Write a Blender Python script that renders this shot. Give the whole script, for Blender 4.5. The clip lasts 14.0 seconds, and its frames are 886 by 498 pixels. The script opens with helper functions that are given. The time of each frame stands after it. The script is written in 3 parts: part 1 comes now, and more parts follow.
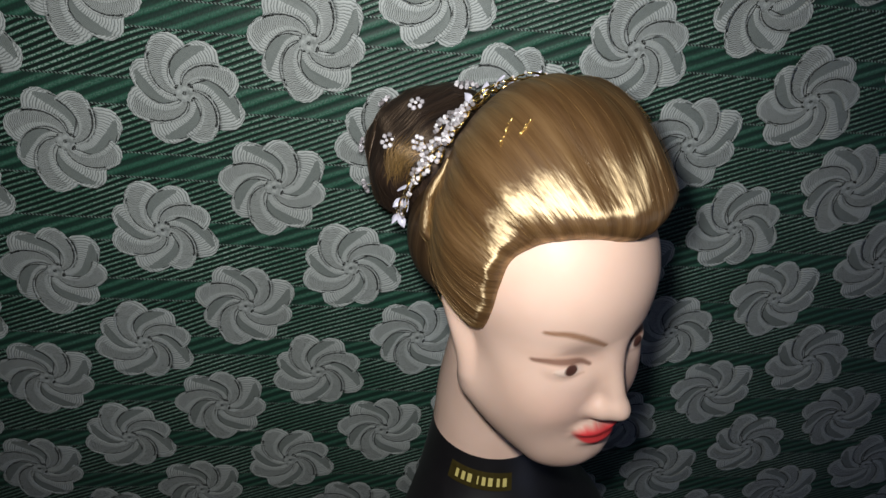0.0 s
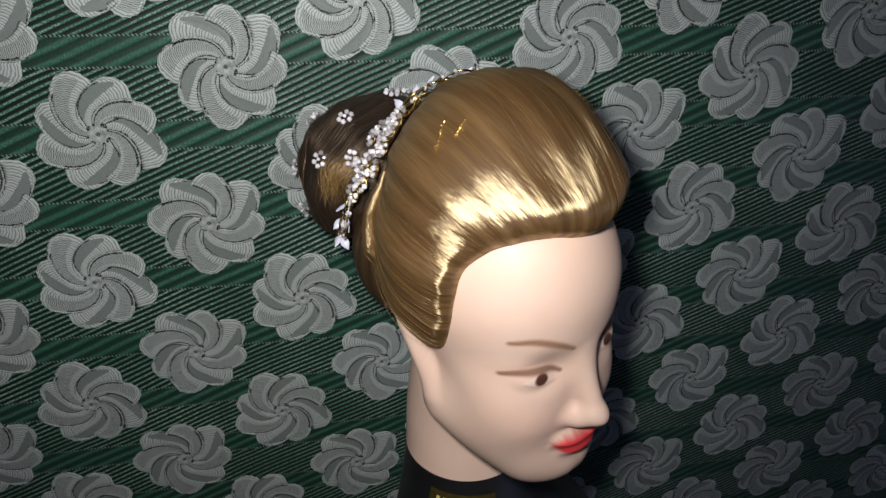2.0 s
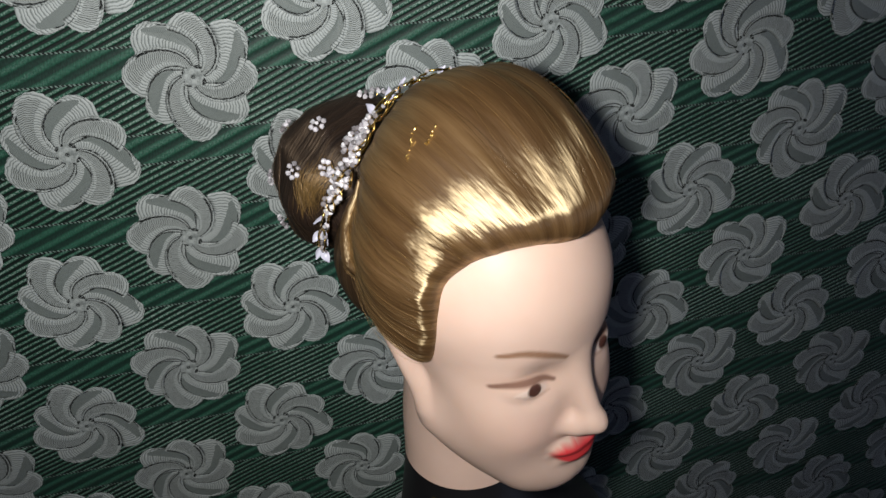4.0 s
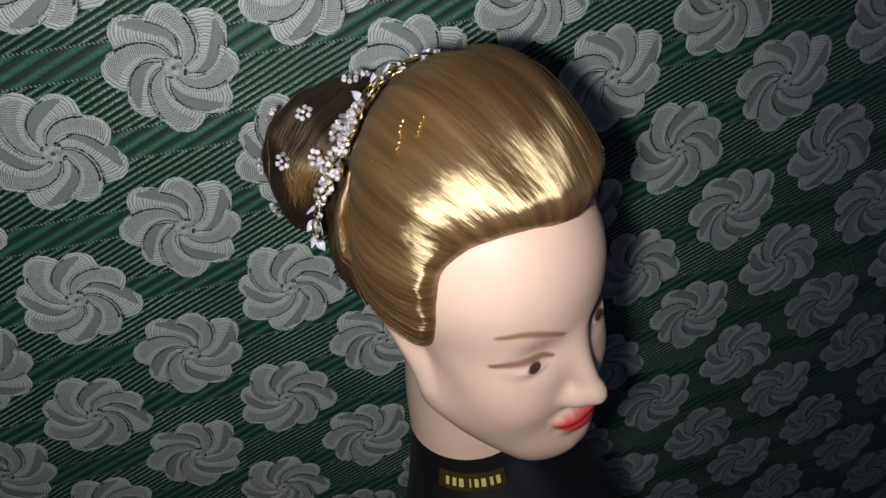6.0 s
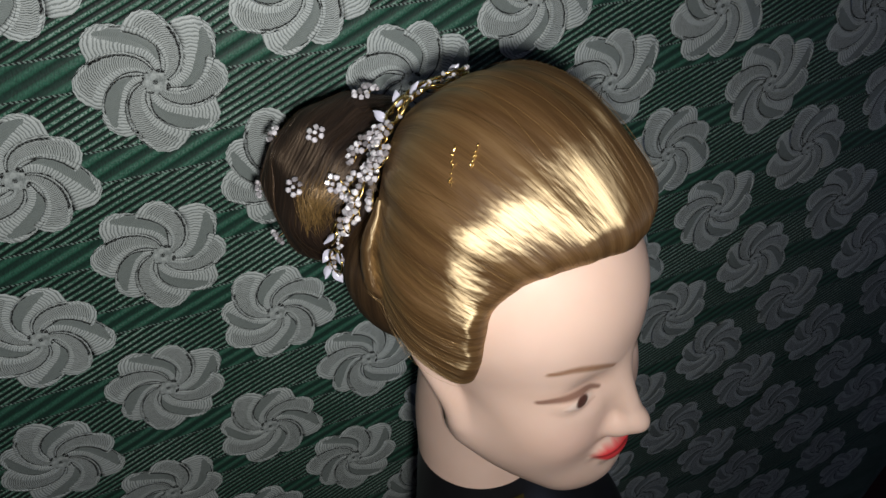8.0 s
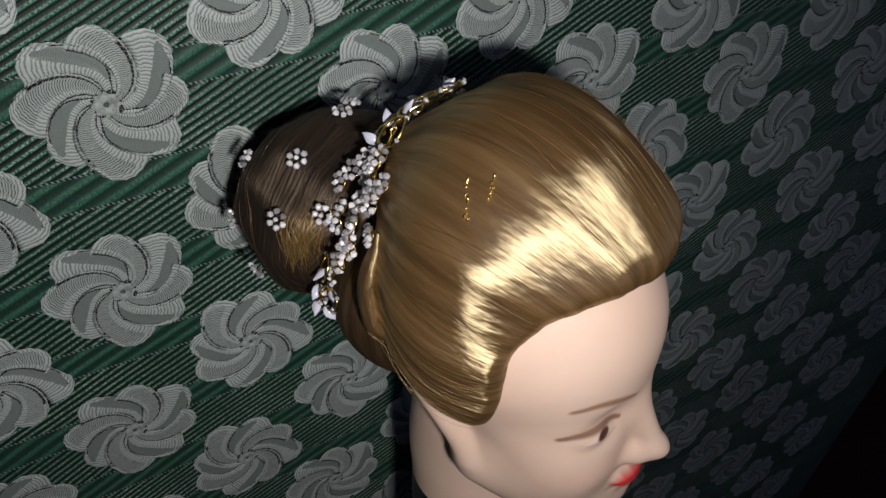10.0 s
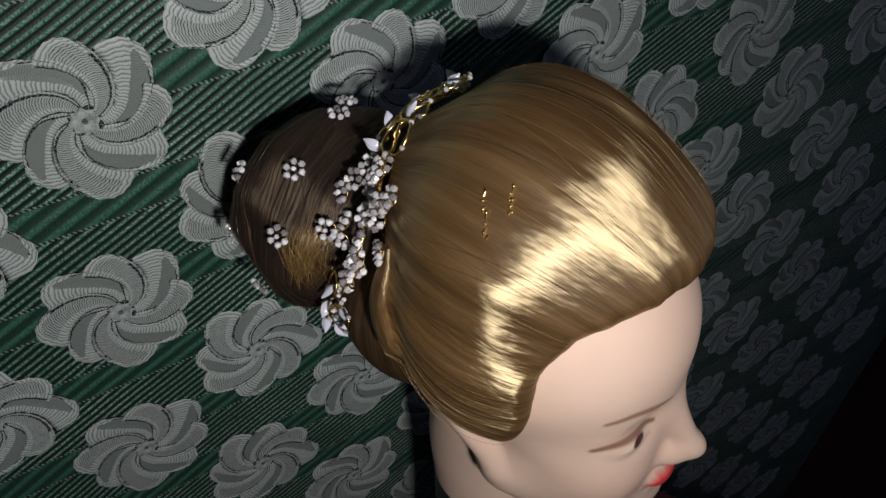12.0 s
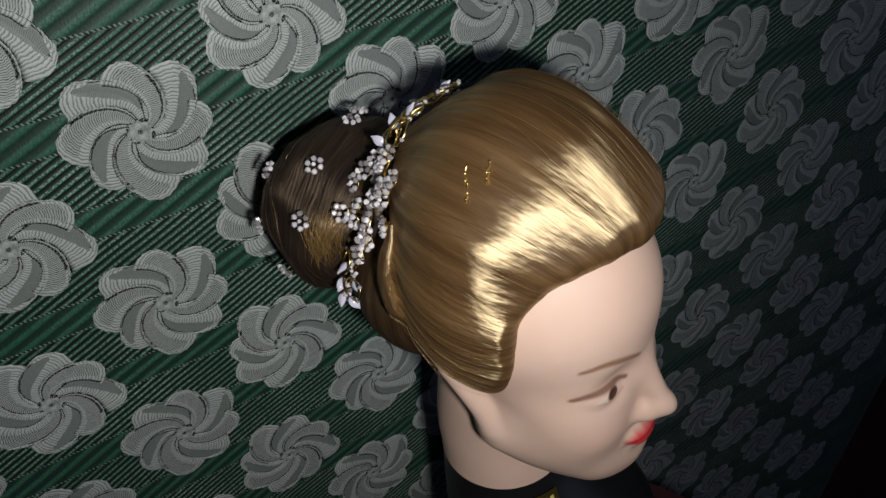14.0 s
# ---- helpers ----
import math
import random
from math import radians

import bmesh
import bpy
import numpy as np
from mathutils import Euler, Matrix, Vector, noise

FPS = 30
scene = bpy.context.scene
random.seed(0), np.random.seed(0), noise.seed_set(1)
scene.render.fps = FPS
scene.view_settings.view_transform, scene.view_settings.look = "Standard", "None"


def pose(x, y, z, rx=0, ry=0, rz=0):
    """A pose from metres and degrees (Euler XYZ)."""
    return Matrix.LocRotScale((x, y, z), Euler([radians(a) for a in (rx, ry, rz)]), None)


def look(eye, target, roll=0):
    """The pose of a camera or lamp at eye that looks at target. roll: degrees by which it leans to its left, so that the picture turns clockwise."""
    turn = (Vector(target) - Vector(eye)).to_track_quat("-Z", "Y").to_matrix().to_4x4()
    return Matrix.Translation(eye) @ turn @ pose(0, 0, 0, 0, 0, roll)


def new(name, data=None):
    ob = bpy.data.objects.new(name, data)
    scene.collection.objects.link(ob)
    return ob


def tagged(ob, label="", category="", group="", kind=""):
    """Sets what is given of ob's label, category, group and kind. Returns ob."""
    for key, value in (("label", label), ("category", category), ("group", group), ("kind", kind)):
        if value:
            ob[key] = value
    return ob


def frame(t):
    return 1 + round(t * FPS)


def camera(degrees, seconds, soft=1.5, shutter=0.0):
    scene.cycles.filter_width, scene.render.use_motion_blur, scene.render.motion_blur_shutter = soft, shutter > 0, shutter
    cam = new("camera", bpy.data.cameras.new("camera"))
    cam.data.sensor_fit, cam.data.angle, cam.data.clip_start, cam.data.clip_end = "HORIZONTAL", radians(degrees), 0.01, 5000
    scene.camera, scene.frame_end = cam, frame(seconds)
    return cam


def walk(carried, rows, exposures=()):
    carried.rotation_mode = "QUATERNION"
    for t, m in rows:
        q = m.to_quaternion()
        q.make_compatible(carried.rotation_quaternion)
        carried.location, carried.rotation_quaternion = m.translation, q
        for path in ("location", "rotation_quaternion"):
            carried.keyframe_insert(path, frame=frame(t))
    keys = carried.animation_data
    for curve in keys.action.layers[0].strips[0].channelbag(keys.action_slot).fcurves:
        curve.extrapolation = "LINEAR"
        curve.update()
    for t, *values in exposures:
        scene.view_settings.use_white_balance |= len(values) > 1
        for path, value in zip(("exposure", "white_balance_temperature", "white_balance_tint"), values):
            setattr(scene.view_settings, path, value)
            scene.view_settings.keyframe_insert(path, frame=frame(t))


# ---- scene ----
# ================= camera =================
cam = camera(63.4, 14.0, soft=1.5)
ROWS = [
    (0.0, -0.3569, -0.3446, 1.5382, 58.97, -4.01, -34.13),
    (0.5, -0.3012, -0.3729, 1.5195, 60.69, 0.11, -31.37),
    (1.0, -0.3025, -0.3754, 1.5260, 60.86, 0.31, -34.48),
    (1.5, -0.3061, -0.3595, 1.5248, 59.67, 1.88, -37.67),
    (2.0, -0.3277, -0.3274, 1.5228, 60.08, 0.60, -40.04),
    (2.5, -0.3192, -0.3062, 1.5259, 58.99, 1.39, -40.37),
    (3.0, -0.3081, -0.3162, 1.5243, 59.97, 2.50, -39.49),
    (5.5, -0.2865, -0.3169, 1.5459, 54.61, 5.73, -44.26),
    (6.0, -0.2881, -0.3098, 1.5510, 54.17, 6.09, -43.48),
    (6.5, -0.3060, -0.2881, 1.5566, 54.90, 5.08, -43.95),
    (7.0, -0.3129, -0.2588, 1.5656, 54.70, 4.42, -45.94),
    (7.5, -0.3196, -0.2379, 1.5673, 53.91, 4.27, -47.66),
    (8.0, -0.3094, -0.2231, 1.5615, 52.47, 3.75, -50.02),
    (10.5, -0.2904, -0.1480, 1.5662, 50.15, 3.29, -56.21),
    (11.0, -0.2858, -0.1312, 1.5659, 49.31, 3.26, -57.29),
    (11.5, -0.2767, -0.1115, 1.5733, 47.56, 2.79, -59.51),
    (12.0, -0.2648, -0.1332, 1.5686, 47.00, 5.81, -58.16),
    (12.5, -0.2773, -0.1559, 1.5690, 49.21, 7.10, -57.75),
    (13.0, -0.2948, -0.1866, 1.5708, 49.17, 8.58, -59.74),
    (13.5, -0.3095, -0.2017, 1.5875, 49.81, 10.12, -55.07),
    (14.0, -0.3232, -0.1939, 1.5796, 51.09, 7.86, -57.09),
]
RAISE = 0.4              # floor level below the rows' zero
walk(cam, [(t, pose(x, y, z + RAISE, rx, ry, rz)) for t, x, y, z, rx, ry, rz in ROWS],
     [(0.0, -0.20), (3.0, -0.24), (5.5, -0.34), (8.0, -0.45), (10.5, -0.68), (12.5, -0.80), (14.0, -0.74)])

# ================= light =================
# bluish fill, reaches the closed room only through the added south window
world = bpy.data.worlds.new("fill_sky")
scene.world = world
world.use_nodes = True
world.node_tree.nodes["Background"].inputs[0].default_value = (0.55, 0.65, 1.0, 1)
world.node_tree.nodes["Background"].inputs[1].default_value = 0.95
EYE_LEVEL = 1.2 + RAISE          # height of the mannequin's eyes above the floor
LAMP_AT = (-0.320, -0.268, 1.530 + RAISE)
lamp = bpy.data.lights.new("phone_torch", "SPOT")
lamp.energy, lamp.shadow_soft_size, lamp.color = 19.0, 0.018, (0.985, 0.975, 0.95)
lamp.spot_size, lamp.spot_blend = radians(112), 1.0
torch = new("phone_torch", lamp)
torch.matrix_world = look(LAMP_AT, (-0.09, 0.10, 1.33 + RAISE))


# ================= materials =================
def material(name, rough=0.5, metal=0.0, colour=(0.5, 0.5, 0.5), spec=0.5):
    m = bpy.data.materials.new(name)
    m.use_nodes = True
    b = m.node_tree.nodes["Principled BSDF"]
    b.inputs["Base Color"].default_value = (*colour, 1)
    b.inputs["Roughness"].default_value = rough
    b.inputs["Metallic"].default_value = metal
    b.inputs["Specular IOR Level"].default_value = spec
    return m, m.node_tree, b


def node(tree, kind, **inputs):
    n = tree.nodes.new(kind)
    for key, value in inputs.items():
        n.inputs[key.replace("_", " ")].default_value = value
    return n


def ramp(tree, source, stops):
    r = tree.nodes.new("ShaderNodeValToRGB")
    while len(r.color_ramp.elements) < len(stops):
        r.color_ramp.elements.new(0.5)
    for e, (at, c) in zip(r.color_ramp.elements, stops):
        e.position, e.color = at, (*c, 1)
    tree.links.new(source, r.inputs[0])
    return r


def mix(tree, factor, a, b, mode="MIX"):
    n = tree.nodes.new("ShaderNodeMix")
    n.data_type, n.blend_type = "RGBA", mode
    for sock, value in ((n.inputs[0], factor), (n.inputs[6], a), (n.inputs[7], b)):
        if isinstance(value, bpy.types.NodeSocket):
            tree.links.new(value, sock)
        elif isinstance(value, tuple):
            sock.default_value = (*value, 1)
        else:
            sock.default_value = value
    return n.outputs[2]


def maths(tree, op, a, b=0.0):
    n = tree.nodes.new("ShaderNodeMath")
    n.operation = op
    for sock, value in ((n.inputs[0], a), (n.inputs[1], b)):
        if isinstance(value, bpy.types.NodeSocket):
            tree.links.new(value, sock)
        else:
            sock.default_value = value
    return n.outputs[0]


def bump(tree, b, height, strength, distance):
    n = node(tree, "ShaderNodeBump", Strength=strength, Distance=distance)
    tree.links.new(height, n.inputs["Height"])
    tree.links.new(n.outputs[0], b.inputs["Normal"])


def scaled(tree, source, sx, sy, sz):
    n = tree.nodes.new("ShaderNodeMapping")
    n.inputs["Scale"].default_value = (sx, sy, sz)
    tree.links.new(source, n.inputs["Vector"])
    return n.outputs[0]


def noise_of(tree, vector, scale, detail=3.0):
    n = node(tree, "ShaderNodeTexNoise", Scale=scale, Detail=detail)
    tree.links.new(vector, n.inputs["Vector"])
    return n.outputs[0]


def hair_material(name, dark, mid, light, shine, rough):
    """Fine strands along v of the UV map."""
    m, tree, b = material(name, rough=0.6, spec=0.3)
    uv = tree.nodes.new("ShaderNodeTexCoord").outputs["UV"]
    fine = noise_of(tree, scaled(tree, uv, 900, 5, 1), 1.0, 2.0)
    lock = noise_of(tree, scaled(tree, uv, 60, 1.6, 1), 1.0, 3.0)
    both = maths(tree, "ADD", maths(tree, "MULTIPLY", fine, 0.22), maths(tree, "MULTIPLY", lock, 0.78))
    col = ramp(tree, both, [(0.32, dark), (0.5, mid), (0.68, light)])
    tree.links.new(col.outputs[0], b.inputs["Base Color"])
    gloss = tree.nodes.new("ShaderNodeBsdfAnisotropic")
    gloss.distribution = "BECKMANN"
    gloss.inputs["Anisotropy"].default_value = -0.58
    tan = tree.nodes.new("ShaderNodeTangent")
    tan.direction_type = "UV_MAP"
    tree.links.new(tan.outputs[0], gloss.inputs["Tangent"])
    tree.links.new(maths(tree, "ADD", maths(tree, "MULTIPLY", lock, 0.30), rough - 0.15), gloss.inputs["Roughness"])
    tint = ramp(tree, both, [(0.36, tuple(v * 0.32 for v in shine)), (0.62, shine)])
    tree.links.new(tint.outputs[0], gloss.inputs["Color"])
    tuft = noise_of(tree, scaled(tree, uv, 120, 8, 1), 1.0, 2.0)
    bump(tree, b, maths(tree, "ADD", both, maths(tree, "MULTIPLY", tuft, 1.8)), 0.5, 0.0014)
    tree.links.new(b.inputs["Normal"].links[0].from_socket, gloss.inputs["Normal"])
    blend = tree.nodes.new("ShaderNodeMixShader")
    blend.inputs[0].default_value = 0.31
    tree.links.new(b.outputs[0], blend.inputs[1])
    tree.links.new(gloss.outputs[0], blend.inputs[2])
    tree.links.new(blend.outputs[0], tree.nodes["Material Output"].inputs["Surface"])
    return m


def strand_material(name, colour, rough):
    m, tree, b = material(name, rough=rough, metal=0.4, colour=colour, spec=0.8)
    rnd = tree.nodes.new("ShaderNodeNewGeometry").outputs["Random Per Island"]
    c = ramp(tree, rnd, [(0.0, tuple(v * 0.55 for v in colour)), (0.6, colour), (1.0, tuple(min(1, v * 1.7) for v in colour))])
    tree.links.new(c.outputs[0], b.inputs["Base Color"])
    return m


HAIR = hair_material("golden_hair", (0.072, 0.035, 0.012), (0.112, 0.058, 0.020), (0.165, 0.093, 0.036), (0.86, 0.68, 0.41), 0.50)
HAIR_DARK = hair_material("brown_hair", (0.013, 0.007, 0.005), (0.025, 0.014, 0.009), (0.038, 0.021, 0.013), (0.17, 0.125, 0.085), 0.52)
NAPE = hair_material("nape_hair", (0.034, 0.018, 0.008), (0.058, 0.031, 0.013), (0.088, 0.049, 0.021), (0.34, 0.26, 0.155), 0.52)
STRAND = strand_material("golden_strands", (0.20, 0.12, 0.042), 0.36)
STRAND_DARK = strand_material("brown_strands", (0.07, 0.040, 0.02), 0.3)


def skin_material():
    m, tree, b = material("painted_vinyl_skin", rough=0.45, spec=0.22)
    att = tree.nodes.new("ShaderNodeVertexColor")
    att.layer_name = "paint"
    pos = tree.nodes.new("ShaderNodeTexCoord").outputs["Object"]
    mott = noise_of(tree, pos, 28.0, 4.0)
    fine = noise_of(tree, pos, 900.0, 2.0)
    tint = ramp(tree, mott, [(0.3, (0.94, 0.92, 0.90)), (0.7, (1.0, 1.0, 1.0))])
    tree.links.new(mix(tree, 1.0, att.outputs[0], tint.outputs[0], "MULTIPLY"), b.inputs["Base Color"])
    tree.links.new(maths(tree, "ADD", maths(tree, "MULTIPLY", mott, 0.16), 0.36), b.inputs["Roughness"])
    b.inputs["Subsurface Weight"].default_value = 0.08
    b.inputs["Subsurface Radius"].default_value = (0.004, 0.002, 0.001)
    bump(tree, b, fine, 0.08, 0.0004)
    return m


SKIN = skin_material()


def cloth_material():
    """Green jacquard: rows of fine ribs, dotted light threads and plain satin patches."""
    m, tree, b = material("green_jacquard", rough=0.55, spec=0.35)
    obj = tree.nodes.new("ShaderNodeTexCoord").outputs["Object"]
    warp = noise_of(tree, scaled(tree, obj, 4.0, 1, 9.0), 1.0, 2.0)
    sep = tree.nodes.new("ShaderNodeSeparateXYZ")
    tree.links.new(obj, sep.inputs[0])
    x, z = sep.outputs[0], maths(tree, "ADD", sep.outputs[2], maths(tree, "MULTIPLY", warp, 0.004))
    # bands along the cloth, twice to a flower repeat
    band = maths(tree, "FRACT", maths(tree, "ADD", maths(tree, "DIVIDE", maths(tree, "ADD", z, maths(tree, "MULTIPLY", x, -0.22)), 0.07661), 20.30))
    broad = maths(tree, "MULTIPLY", maths(tree, "GREATER_THAN", band, 0.32), maths(tree, "LESS_THAN", band, 0.68))
    cord = maths(tree, "LESS_THAN", maths(tree, "ABSOLUTE", maths(tree, "SUBTRACT", maths(tree, "ABSOLUTE", maths(tree, "SUBTRACT", band, 0.5)), 0.18)), 0.012)
    slant = maths(tree, "ADD", z, maths(tree, "MULTIPLY", x, -0.72))
    slant = maths(tree, "ADD", slant, maths(tree, "MULTIPLY", warp, 0.007))
    fine_rows = maths(tree, "SINE", maths(tree, "MULTIPLY", slant, 2 * math.pi / 0.0068))
    broad_rows = maths(tree, "SINE", maths(tree, "MULTIPLY", slant, 2 * math.pi / 0.0132))
    pick = tree.nodes.new("ShaderNodeMix")
    tree.links.new(broad, pick.inputs[0])
    tree.links.new(fine_rows, pick.inputs[2])
    tree.links.new(broad_rows, pick.inputs[3])
    rib = maths(tree, "MULTIPLY", maths(tree, "ADD", pick.outputs[0], 1.0), 0.5)
    dots = noise_of(tree, scaled(tree, obj, 620, 1, 620), 1.0, 1.0)
    wear = noise_of(tree, scaled(tree, obj, 9, 1, 14), 1.0, 3.0)
    dark, green, pale = (0.003, 0.009, 0.007), (0.008, 0.058, 0.032), (0.34, 0.46, 0.40)
    base = ramp(tree, rib, [(0.34, dark), (0.52, green), (0.90, (0.020, 0.100, 0.062))]).outputs[0]
    speck = maths(tree, "MULTIPLY", ramp(tree, rib, [(0.62, (0, 0, 0)), (0.9, (1, 1, 1))]).outputs[0], ramp(tree, dots, [(0.42, (0, 0, 0)), (0.56, (1, 1, 1))]).outputs[0])
    speck = maths(tree, "MULTIPLY", speck, maths(tree, "SUBTRACT", 1.0, maths(tree, "MULTIPLY", broad, 0.75)))
    speck = maths(tree, "MULTIPLY", speck, ramp(tree, wear, [(0.35, (0.25, 0.25, 0.25)), (0.65, (1, 1, 1))]).outputs[0])
    base = mix(tree, speck, base, pale)
    base = mix(tree, maths(tree, "MULTIPLY", broad, 0.3), base, (0.020, 0.088, 0.060))
    twist = maths(tree, "GREATER_THAN", maths(tree, "SINE", maths(tree, "MULTIPLY", maths(tree, "ADD", x, z), 2 * math.pi / 0.0042)), 0.1)
    base = mix(tree, cord, base, mix(tree, twist, (0.004, 0.008, 0.007), (0.16, 0.23, 0.20)))
    grain = noise_of(tree, scaled(tree, obj, 900, 1, 260), 1.0, 2.0)
    base = mix(tree, 1.0, base, ramp(tree, grain, [(0.3, (0.55, 0.55, 0.55)), (0.7, (1.15, 1.15, 1.15))]).outputs[0], "MULTIPLY")
    tree.links.new(base, b.inputs["Base Color"])
    b.inputs["Sheen Weight"].default_value = 0.1
    bump(tree, b, maths(tree, "ADD", maths(tree, "MULTIPLY", rib, 0.7), maths(tree, "MULTIPLY", grain, 0.3)), 0.6, 0.0015)
    return m


def thread_material(name, low, high, rough, lines, depth, cut=0.25):
    """Embroidery thread: fine hatching across the petal."""
    m, tree, b = material(name, rough=rough, spec=0.4)
    tc = tree.nodes.new("ShaderNodeTexCoord")
    sep = tree.nodes.new("ShaderNodeSeparateXYZ")
    tree.links.new(tc.outputs["UV"], sep.inputs[0])
    jit = noise_of(tree, tc.outputs["Object"], 240.0, 3.0)
    weave = noise_of(tree, scaled(tree, tc.outputs["Object"], 1500, 1, 620), 1.0, 1.0)
    ph = maths(tree, "ADD", maths(tree, "MULTIPLY", sep.outputs[1], lines), maths(tree, "MULTIPLY", jit, 4.5))
    ph = maths(tree, "ADD", ph, maths(tree, "MULTIPLY", sep.outputs[0], 9.0))
    wave = maths(tree, "MULTIPLY", maths(tree, "ADD", maths(tree, "SINE", ph), 1.0), 0.5)
    shade = maths(tree, "ADD", maths(tree, "MULTIPLY", wave, 0.50), maths(tree, "MULTIPLY", weave, 0.30))
    shade = maths(tree, "ADD", shade, maths(tree, "MULTIPLY", jit, 0.20))
    rnd = tree.nodes.new("ShaderNodeObjectInfo").outputs["Random"]
    col = ramp(tree, shade, [(cut, low), (cut + 0.26, high)]).outputs[0]
    col = mix(tree, 1.0, col, ramp(tree, rnd, [(0.0, (0.9, 0.9, 0.9)), (1.0, (1.05, 1.05, 1.05))]).outputs[0], "MULTIPLY")
    tree.links.new(col, b.inputs["Base Color"])
    bump(tree, b, shade, depth, 0.001)
    return m


CLOTH = cloth_material()
THREAD = thread_material("pale_thread", (0.045, 0.055, 0.052), (0.34, 0.37, 0.36), 0.5, 290.0, 0.3)
BRAID = thread_material("braided_rim", (0.16, 0.18, 0.175), (0.42, 0.455, 0.445), 0.5, 190.0, 0.35)
SATIN = thread_material("grey_satin", (0.110, 0.128, 0.122), (0.200, 0.228, 0.218), 0.4, 400.0, 0.15)
STITCH = thread_material("dark_stitch", (0.002, 0.003, 0.003), (0.15, 0.165, 0.16), 0.8, 150.0, 0.5, 0.56)


def mottled(name, low, high, rough, scale, metal=0.0, strength=0.2):
    m, tree, b = material(name, rough=rough, metal=metal)
    pos = tree.nodes.new("ShaderNodeTexCoord").outputs["Object"]
    n = noise_of(tree, pos, scale, 5.0)
    big = noise_of(tree, pos, scale * 0.08, 3.0)
    both = maths(tree, "ADD", maths(tree, "MULTIPLY", n, 0.6), maths(tree, "MULTIPLY", big, 0.4))
    tree.links.new(ramp(tree, both, [(0.3, low), (0.7, high)]).outputs[0], b.inputs["Base Color"])
    bump(tree, b, n, strength, 0.001)
    return m


BLACK = mottled("black_plastic", (0.004, 0.004, 0.005), (0.009, 0.008, 0.009), 0.45, 60)
GOLD = mottled("gold_wire", (0.70, 0.45, 0.12), (0.95, 0.70, 0.28), 0.22, 300, metal=1.0, strength=0.1)
BAND = mottled("brass_foil_label", (0.060, 0.045, 0.012), (0.105, 0.080, 0.022), 0.35, 200, metal=0.5, strength=0.1)
INK = mottled("pale_print", (0.55, 0.46, 0.14), (0.68, 0.58, 0.22), 0.4, 200)
WALL = mottled("plain_plaster", (0.66, 0.66, 0.68), (0.74, 0.74, 0.76), 0.85, 20)
FLOOR = mottled("dark_floor", (0.03, 0.02, 0.02), (0.06, 0.04, 0.035), 0.6, 12)
MAROON = mottled("maroon_cloth", (0.030, 0.006, 0.008), (0.06, 0.012, 0.014), 0.9, 150, strength=0.5)
OPAL, _t, _b = material("opal_leaf", rough=0.12, colour=(0.58, 0.57, 0.68), spec=0.8)
_b.inputs["Coat Weight"].default_value = 0.5
# sparkle is put into the colour: stones run from dim to bright at random
PEARL, _t, _b = material("rhinestone", rough=0.12, metal=0.25, spec=1.0)
_t.links.new(ramp(_t, _t.nodes.new("ShaderNodeObjectInfo").outputs["Random"], [(0.0, (0.24, 0.21, 0.21)), (0.45, (0.74, 0.70, 0.75)), (1.0, (1.0, 0.97, 1.0))]).outputs[0], _b.inputs["Base Color"])
_t.links.new(maths(_t, "MULTIPLY", maths(_t, "FRACT", maths(_t, "MULTIPLY", _t.nodes.new("ShaderNodeObjectInfo").outputs["Random"], 7.0)), 0.65), _b.inputs["Metallic"])


# ================= helpers for things =================
def part(name, bm_or_mesh, mats, parent=None, label="", smooth=True):
    if isinstance(bm_or_mesh, bmesh.types.BMesh):
        me = bpy.data.meshes.new(name)
        bm_or_mesh.to_mesh(me)
        bm_or_mesh.free()
    else:
        me = bm_or_mesh
    for m in mats if isinstance(mats, (list, tuple)) else [mats]:
        me.materials.append(m)
    if smooth:
        me.polygons.foreach_set("use_smooth", [True] * len(me.polygons))
    ob = new(name, me)
    ob.parent = parent
    if label:
        ob["label"] = label
    return ob


def grid_mesh(name, pts, close_u=False, uv=None):
    """A mesh from an array of points [nu, nv, 3], with a UV map."""
    nu, nv = pts.shape[:2]
    me = bpy.data.meshes.new(name)
    quads = []
    for i in range(nu if close_u else nu - 1):
        k = (i + 1) % nu
        for j in range(nv - 1):
            quads.append((i * nv + j, k * nv + j, k * nv + j + 1, i * nv + j + 1))
    me.from_pydata(pts.reshape(-1, 3).tolist(), [], quads)
    lay = me.uv_layers.new(name="UVMap")
    if uv is None:
        uu, vv = np.meshgrid(np.linspace(0, 1, nu), np.linspace(0, 1, nv), indexing="ij")
        uv = np.stack([uu, vv], -1)
    idx = np.zeros(len(me.loops), dtype=np.int32)
    me.loops.foreach_get("vertex_index", idx)
    lay.data.foreach_set("uv", uv.reshape(-1, 2)[idx].ravel())
    return me


